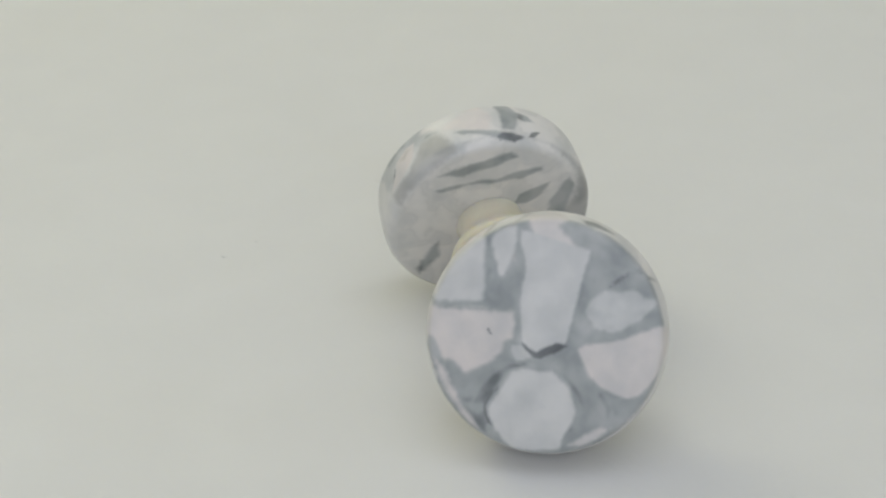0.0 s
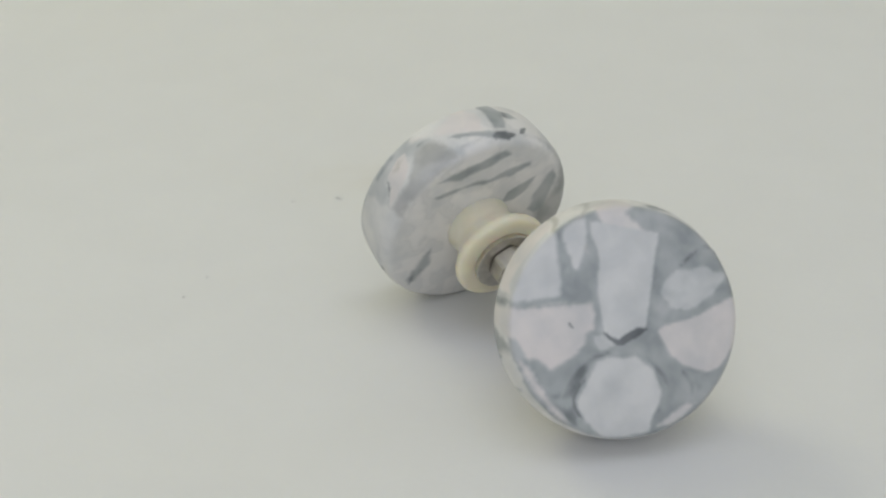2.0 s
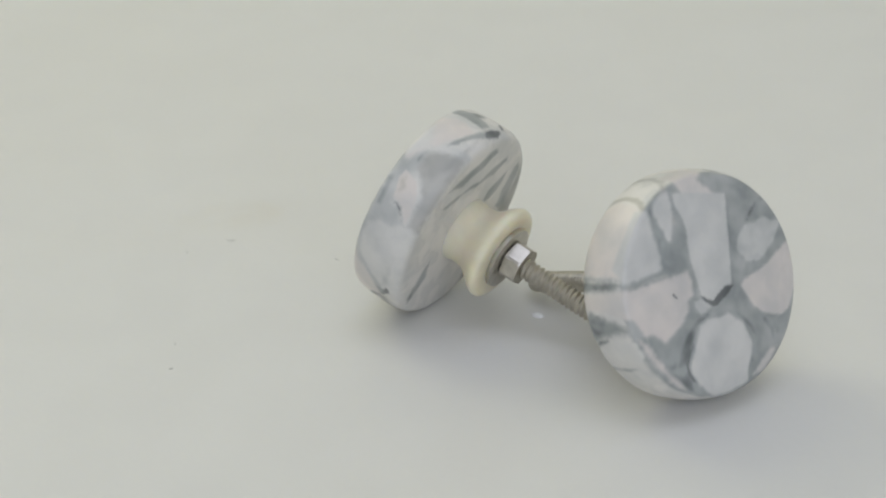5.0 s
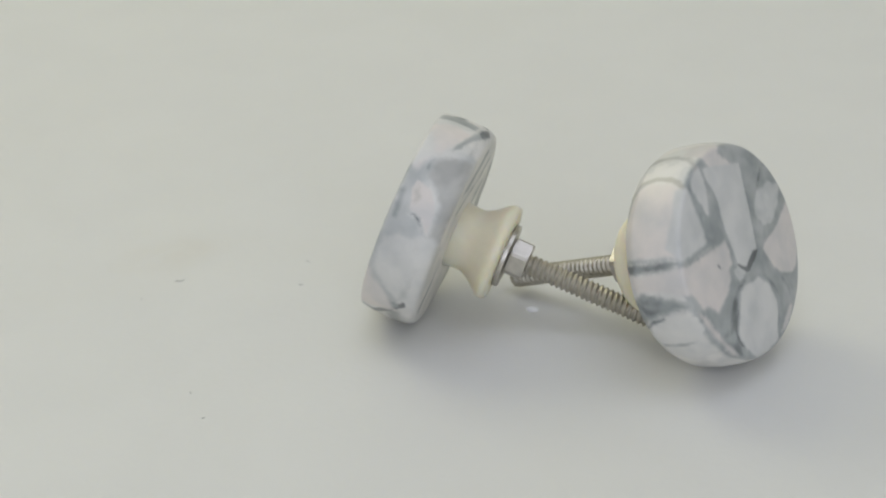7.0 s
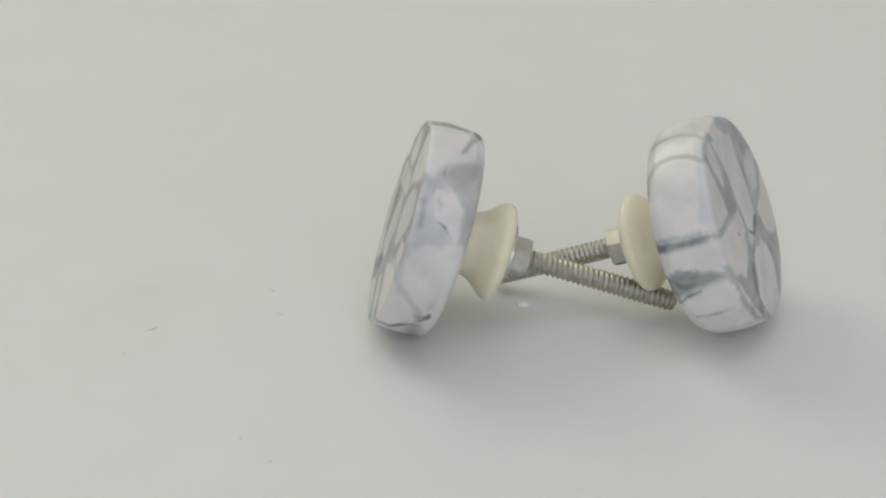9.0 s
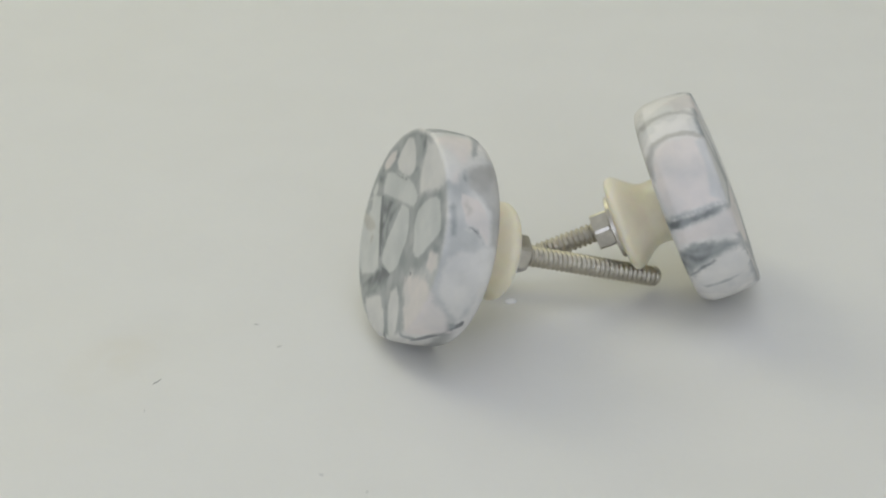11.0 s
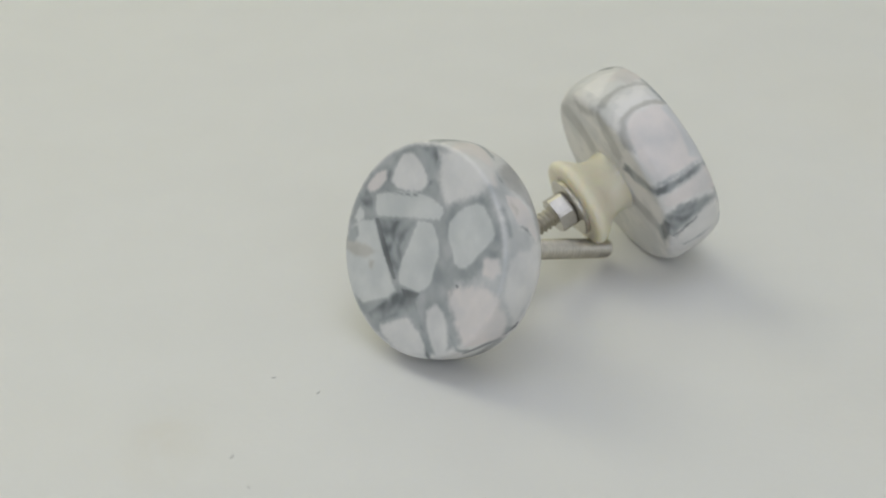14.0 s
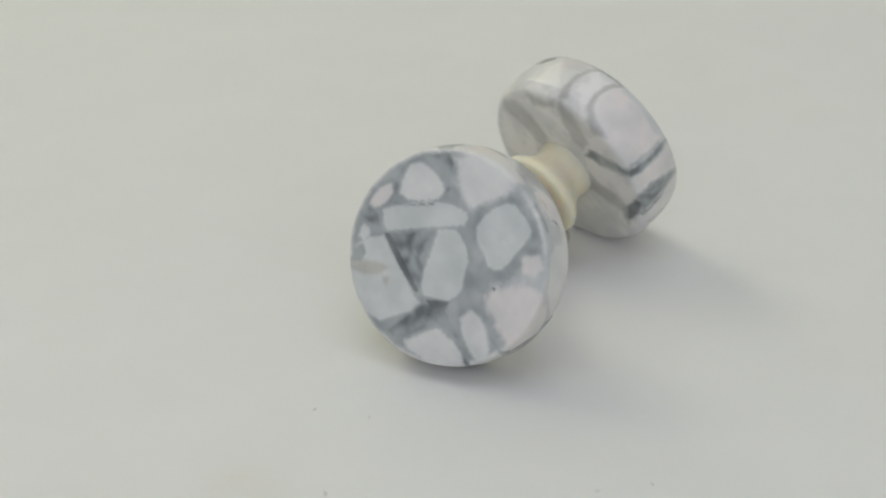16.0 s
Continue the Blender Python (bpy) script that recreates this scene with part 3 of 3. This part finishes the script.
inlay(HEAD_B, VEIN, 0.30, (4.9, -1.1), (2.9, -2.6), (1.7, -3.3), (-0.2, -2.1), (-2.5, -1.1), (-4.7, -1.5), (-3.1, -2.6), (-0.8, -3.6), (0.9, -4.4), (2.0, -4.2), (3.7, -2.7))
inlay(HEAD_B, VEIN, 0.27, (8.7, -10.2), (10.5, -12.4), (11.6, -14.7), (11.3, -16.7), (10.2, -18.8), (11.2, -18.2), (12.1, -16.2), (12.1, -14.4), (10.8, -12.2))
inlay(HEAD_B, SMOKE, 0.30, (-11.0, 9.8), (-13.4, 11.8), (-15.9, 13.6), (-17.2, 15.2), (-18.4, 14.6), (-21.7, 13.7), (-28.5, 13.9), (-21.0, 12.5), (-18.2, 13.8), (-17.1, 13.8), (-15.1, 12.1), (-12.9, 10.5))
# thin shadow line at the main chip's right edge, drawn as dark tint
inlay(HEAD_B, SMOKE, 0.22, (-8.8, 17.9), (-9.2, 17.7), (-7.2, 9.2), (-5.8, 3.4), (-4.8, -1.6), (-4.4, -1.6), (-5.5, 3.4), (-6.9, 9.4))
inlay(HEAD_B, SHADE, 0.90, (24.1, 6.0), (19.3, 5.9), (13.4, 5.9), (6.2, 5.5), (6.2, 5.1), (13.4, 5.2), (19.2, 5.2), (23.6, 5.4))
inlay(HEAD_B, VEIN, 0.18, (11.8, 1.4), (10.6, 0.1), (10.9, -0.0), (11.9, 1.2))
inlay(HEAD_A, GREY, 3.00, (-6.6, 26.5), (-17.1, 26.6), (-23.6, 19.5), (-27.6, 9.4), (-29.2, -0.6), (-27.0, -9.8), (-19.9, -15.1), (-15.8, -15.1), (-11.0, -9.1), (-11.7, -3.2), (-17.9, 0.8), (-22.3, 6.9), (-20.4, 12.7), (-15.6, 16.1), (-10.8, 15.8))
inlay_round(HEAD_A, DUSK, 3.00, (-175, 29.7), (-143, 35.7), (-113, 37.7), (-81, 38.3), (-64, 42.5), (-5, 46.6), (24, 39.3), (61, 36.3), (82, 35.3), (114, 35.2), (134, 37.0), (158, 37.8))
inlay_round(HEAD_A, GREY, 2.20, (128, 28.3), (123, 34.1), (114, 33.5), (106, 35.5), (106, 38.3), (121, 37.3), (139, 39.4), (151, 38.4), (143, 34.2))
inlay_round(HEAD_A, CHIP, 1.40, (140, 43.8), (136, 39.7), (122, 41.4), (108, 42.0), (86, 43.0), (69, 42.9), (71, 46.9), (94, 48.1), (121, 46.0), (134, 44.2))
inlay_round(HEAD_A, SLATE, 1.17, (142, 42.7), (134, 44.1), (115, 47.0), (86, 47.9), (64, 44.0), (54, 41.6), (51, 42.9), (61, 47.6), (92, 49.9), (129, 47.0), (140, 45.4))
inlay_round(HEAD_A, SLATE, 1.17, (132, 40.2), (117, 41.3), (98, 41.6), (80, 39.5), (73, 41.3), (90, 44.7), (117, 44.9))
inlay_round(HEAD_A, SMOKE, 1.38, (111, 31.4), (104, 32.0), (92, 33.2), (77, 34.6), (81, 36.8), (90, 36.3), (96, 34.2), (106, 33.3))
inlay_round(HEAD_A, VEIN, 0.63, (90, 35.3), (82, 35.2), (79, 36.4), (88, 36.6))
inlay_round(HEAD_A, SMOKE, 1.12, (79, 26.6), (68, 27.5), (63, 30.0), (71, 30.9), (79, 29.0))
inlay_round(HEAD_A, CHIP, 1.20, (20, 51.7), (29, 48.4), (31, 43.6), (23, 43.6), (9, 47.0), (1, 49.1))
inlay_round(HEAD_A, SLATE, 1.17, (0, 48.4), (19, 47.0), (29, 43.0), (33, 39.5), (24, 39.3), (11, 41.9), (-3, 43.6), (-7, 46.0))
inlay_round(HEAD_A, SLATE, 1.17, (41, 55.1), (51, 51.5), (43, 47.3), (38, 43.6), (28, 48.1), (27, 52.2))
inlay_round(HEAD_A, SMOKE, 1.62, (-161, 49.2), (-138, 46.8), (-136, 42.3), (-136, 38.8), (-142, 39.0), (-148, 42.7), (-156, 46.6))
inlay_round(HEAD_A, CHIP, 1.00, (147, 46.9), (143, 40.9), (139, 43.3), (140, 47.4))
inlay_round(HEAD_A, CHIP, 2.00, (168, 32.3), (161, 35.4), (162, 39.8), (173, 43.7), (178, 40.4), (177, 36.5), (175, 33.7))
inlay_round(HEAD_A, VEIN, 0.42, (68, 33.8), (63, 33.3), (68, 35.5), (71, 35.5))
inlay_round(HEAD_A, PINK, 2.00, (92, 24.3), (87, 28.7), (91, 34.4), (99, 33.6), (112, 30.8), (119, 28.2), (126, 27.9), (131, 26.5), (124, 21.6), (107, 22.6))
inlay_round(HEAD_A, SHADE, 1.96, (122, 28.6), (116, 29.9), (113, 33.6), (109, 37.5), (124, 38.7), (137, 38.7), (149, 38.6), (161, 38.7), (160, 34.9), (151, 34.2), (142, 34.1), (135, 31.7), (130, 29.1))
inlay_round(HEAD_A, GREY, 1.80, (128, 24.0), (132, 26.6), (139, 26.4), (147, 27.9), (151, 28.9), (152, 31.1), (155, 32.9), (160, 34.3), (165, 31.8), (165, 29.0), (163, 25.4), (150, 24.7), (139, 24.2))
inlay_round(HEAD_A, PINK, 2.00, (168, 25.5), (163, 28.8), (166, 30.8), (173, 29.2), (175, 25.8))
inlay_round(HEAD_A, GREY, 2.50, (-179, 26.0), (-187, 30.3), (-183, 32.9), (-174, 35.4), (-162, 35.6), (-153, 32.5), (-158, 28.6), (-168, 26.1))
inlay_round(HEAD_A, CHIP, 1.20, (169, 33.6), (164, 36.2), (165, 38.8), (176, 38.7), (179, 35.7), (175, 33.5))
inlay_round(HEAD_A, PINK, 0.60, (139, 27.0), (133, 27.5), (134, 29.3), (136, 31.6), (141, 33.3), (146, 34.5), (152, 34.8), (159, 34.5), (156, 33.3), (152, 31.6), (150, 30.0), (150, 28.5), (144, 27.8))
inlay_round(HEAD_A, SMOKE, 0.75, (151, 28.3), (150, 30.2), (152, 31.8), (157, 33.5), (160, 34.7), (159, 33.5), (154, 31.6), (152, 30.0))
inlay_round(HEAD_A, SLATE, 1.30, (142, 24.3), (137, 25.4), (142, 26.6), (151, 26.9), (157, 26.8), (157, 25.4))
inlay_round(HEAD_A, TAN, 2.20, (139, 27.3), (136, 28.8), (143, 30.4), (146, 28.8))
inlay_round(HEAD_A, SLATE, 1.04, (80, 35.7), (94, 33.2), (105, 31.6), (110, 31.0), (109, 32.5), (99, 34.3), (84, 37.4), (70, 36.4))
inlay_round(HEAD_A, VEIN, 0.63, (85, 34.6), (73, 35.8), (80, 37.2), (89, 35.8))
inlay_round(HEAD_A, SLATE, 1.04, (77, 24.0), (72, 28.2), (78, 34.2), (86, 33.8), (84, 28.6), (86, 24.4))
inlay_round(HEAD_A, SMOKE, 1.12, (125, 27.9), (121, 28.3), (118, 29.0), (124, 29.1), (129, 28.8))
inlay_round(HEAD_A, SMOKE, 1.12, (171, 30.9), (166, 33.5), (170, 33.3), (173, 31.6))
inlay_round(HEAD_A, SMOKE, 1.00, (174, 32.3), (174, 33.9), (178, 33.7))
inlay_round(HEAD_A, VEIN, 0.32, (-131, 27.0), (-143, 29.8), (-152, 33.2), (-158, 34.8), (-155, 35.5), (-149, 33.5), (-138, 30.1), (-128, 27.8))
inlay_round(HEAD_A, SLATE, 1.04, (-154, 31.4), (-157, 32.7), (-152, 34.2), (-147, 32.4))
inlay(HEAD_A, CHIP, 2.20, (2.3, 23.0), (-3.1, 24.5), (-8.1, 26.3), (-13.6, 26.4), (-15.4, 20.4), (-13.8, 16.4), (-10.4, 14.4), (-7.3, 12.5), (-4.9, 11.3), (-2.8, 13.4), (-0.0, 16.1), (-0.1, 19.3))
inlay(HEAD_A, PINK, 2.20, (-10.1, -6.1), (-14.5, -3.2), (-19.7, -1.3), (-24.7, -2.6), (-28.8, -10.7), (-28.7, -19.0), (-21.3, -18.4), (-17.4, -17.0), (-14.9, -14.0), (-12.7, -10.7), (-10.9, -8.5))
inlay(HEAD_A, CHIP, 2.00, (-24.6, 6.1), (-31.5, 10.4), (-35.9, 2.0), (-34.0, -7.0), (-30.9, -13.6), (-25.3, -3.0))
inlay(HEAD_A, PINK, 1.50, (-18.0, 4.0), (-22.5, 5.6), (-24.4, 2.3), (-22.2, -0.1), (-18.8, -0.2))
inlay(HEAD_A, PALE, 0.50, (17.1, 8.3), (14.5, 9.4), (10.2, 11.1), (4.4, 12.3), (-0.0, 12.5), (-3.9, 11.5), (-4.6, 10.0), (-4.1, 8.2), (-1.1, 7.3), (4.6, 6.1), (10.4, 4.4), (14.9, 3.4), (16.4, 4.8))
inlay(HEAD_A, SMOKE, 0.45, (15.1, 3.1), (10.3, 3.9), (2.4, 6.2), (3.5, 1.8), (4.5, -2.4), (4.9, -7.0), (4.8, -9.6), (7.6, -6.4), (10.6, -2.5))
inlay(HEAD_A, SMOKE, 0.60, (12.3, -19.1), (8.5, -15.5), (3.8, -11.2), (1.0, -9.9), (-2.8, -9.7), (-2.4, -11.8), (-5.2, -15.1), (-6.4, -17.7), (-2.9, -15.9), (0.1, -15.2), (3.6, -17.4), (7.1, -19.7), (10.1, -20.4))
inlay(HEAD_A, SMOKE, 0.83, (8.4, 22.3), (2.2, 23.8), (0.8, 21.0), (0.7, 17.2), (0.7, 13.1), (2.4, 13.4), (2.4, 16.8), (4.5, 19.6))
inlay(HEAD_A, SMOKE, 0.60, (23.3, 6.5), (20.6, 8.2), (17.8, 7.1), (16.4, 4.1), (15.9, 2.8), (19.0, 4.1), (21.6, 5.0))
inlay(HEAD_A, SMOKE, 0.60, (14.6, 16.9), (12.6, 19.5), (12.9, 17.3), (13.6, 13.9), (13.9, 11.1), (15.1, 12.9))
inlay(HEAD_A, PALE, 0.50, (2.4, 6.3), (-1.8, 7.2), (-3.5, 5.9), (-5.5, 3.1), (-6.3, 0.7), (-5.7, -3.3), (-5.7, -5.8), (-4.6, -7.7), (-2.6, -9.4), (1.0, -9.5), (4.1, -9.2), (4.8, -7.0), (4.4, -3.0), (3.4, 1.2))
inlay(HEAD_A, PALE, 0.60, (-6.6, 8.5), (-8.2, 11.4), (-9.9, 13.3), (-13.1, 15.0), (-15.1, 15.1), (-17.7, 12.8), (-20.0, 10.1), (-19.9, 8.6), (-18.1, 5.9), (-16.0, 2.2), (-14.2, -0.0), (-12.3, -0.6), (-10.6, 0.2), (-9.2, 2.7), (-7.0, 5.4))
inlay(HEAD_A, PALE, 0.70, (22.9, -1.3), (19.3, 1.5), (15.5, 2.6), (13.4, -0.5), (9.5, -4.8), (6.1, -9.3), (4.1, -11.1), (6.4, -13.7), (10.1, -15.3), (13.7, -17.4), (18.0, -16.2), (21.7, -11.1), (23.9, -5.6))
inlay(HEAD_A, TAN, 1.20, (24.1, -3.9), (20.6, -3.8), (15.9, -3.7), (12.3, -4.3), (15.8, -7.1), (19.2, -7.8), (23.4, -7.2))
inlay(HEAD_A, TAN, 1.20, (15.0, -6.5), (12.7, -6.5), (13.0, -9.0), (14.6, -8.7))
inlay(HEAD_A, SMOKE, 0.90, (23.9, -2.2), (20.6, -0.1), (19.4, -2.5), (20.6, -4.8), (23.5, -5.4))
inlay(HEAD_A, PALE, 0.70, (22.7, 0.7), (21.5, 4.3), (19.7, 3.4), (19.0, 1.8), (20.7, 0.1))
inlay(HEAD_A, CHIP, 0.90, (12.0, 19.4), (9.2, 20.6), (5.9, 19.3), (3.2, 17.3), (2.0, 15.0), (3.0, 12.6), (6.5, 11.5), (11.0, 11.2), (13.5, 12.2), (13.4, 15.2))
inlay(HEAD_A, PINK, 0.80, (20.3, 10.5), (18.7, 12.8), (15.6, 14.8), (14.8, 12.3), (16.1, 9.4), (19.0, 7.9), (20.7, 8.5))
inlay(HEAD_A, CHIP, 1.00, (7.8, -20.4), (3.5, -17.7), (-0.7, -15.7), (-4.6, -17.5), (-7.2, -19.9), (-8.4, -22.5), (-3.1, -24.4), (1.9, -24.1), (6.7, -22.4))
inlay(HEAD_A, CHIP, 1.10, (-5.3, -12.4), (-8.5, -9.7), (-10.9, -11.1), (-12.9, -14.5), (-14.1, -18.1), (-13.6, -21.0), (-11.0, -22.0), (-8.3, -19.2), (-6.6, -16.1))
inlay(HEAD_A, VEIN, 0.30, (15.6, 2.9), (14.4, 3.1), (9.8, -2.3), (5.2, -8.4), (5.8, -9.0), (10.6, -3.8))
inlay(HEAD_A, VEIN, 0.42, (2.9, -10.1), (-0.4, -9.6), (-2.9, -9.4), (-1.7, -10.8), (1.5, -11.4))
inlay(HEAD_A, SMOKE, 0.52, (15.0, 10.3), (10.1, 10.8), (4.0, 12.0), (3.9, 11.3), (10.0, 10.0), (13.7, 9.4))
inlay(HEAD_A, SMOKE, 0.75, (-2.4, -12.5), (-4.1, -14.1), (-6.4, -17.4), (-4.8, -16.5), (-3.2, -14.6))
inlay(HEAD_A, SMOKE, 0.60, (-12.5, -14.3), (-14.5, -15.4), (-16.2, -17.1), (-19.4, -19.4), (-17.9, -21.5), (-15.5, -18.1), (-13.8, -16.4))
inlay(HEAD_A, SMOKE, 0.68, (-7.1, -21.0), (-9.6, -21.9), (-10.0, -25.7), (-8.2, -23.3))
inlay(HEAD_A, SLATE, 0.90, (-15.6, 2.0), (-17.8, 5.4), (-20.8, 7.3), (-22.6, 9.1), (-22.9, 7.6), (-19.2, 4.8), (-17.1, 1.7))
inlay(HEAD_A, VEIN, 0.21, (-12.5, -4.1), (-13.1, -4.0), (-13.2, -4.5), (-12.8, -4.6))

HEAD_A.build(KNOB_A)
HEAD_B.build(KNOB_B)
TURNTABLE = turntable()
FLECK = fleck()


def turned(t):
    """The turntable's turn at t seconds: nearly steady, about nine degrees a second."""
    s = (t - 8) / 8
    return Matrix.Rotation(1.23962 * s + 0.00191 * s ** 2 - 0.01239 * s ** 3 + 0.00485 * s ** 4, 4, Vector((-0.00279, 0.00280, 1)).normalized())


def motions():
    times = [0.5 * i for i in range(33)]
    walk(TURNTABLE, [(t, turned(t)) for t in times])
    walk(FLECK, [(t, turned(t) @ FLECK_POSE) for t in times])
    walk(KNOB_A, [(t, turned(t) @ POSE_A) for t in times])
    walk(KNOB_B, [(t, turned(t) @ POSE_B) for t in times])


motions()
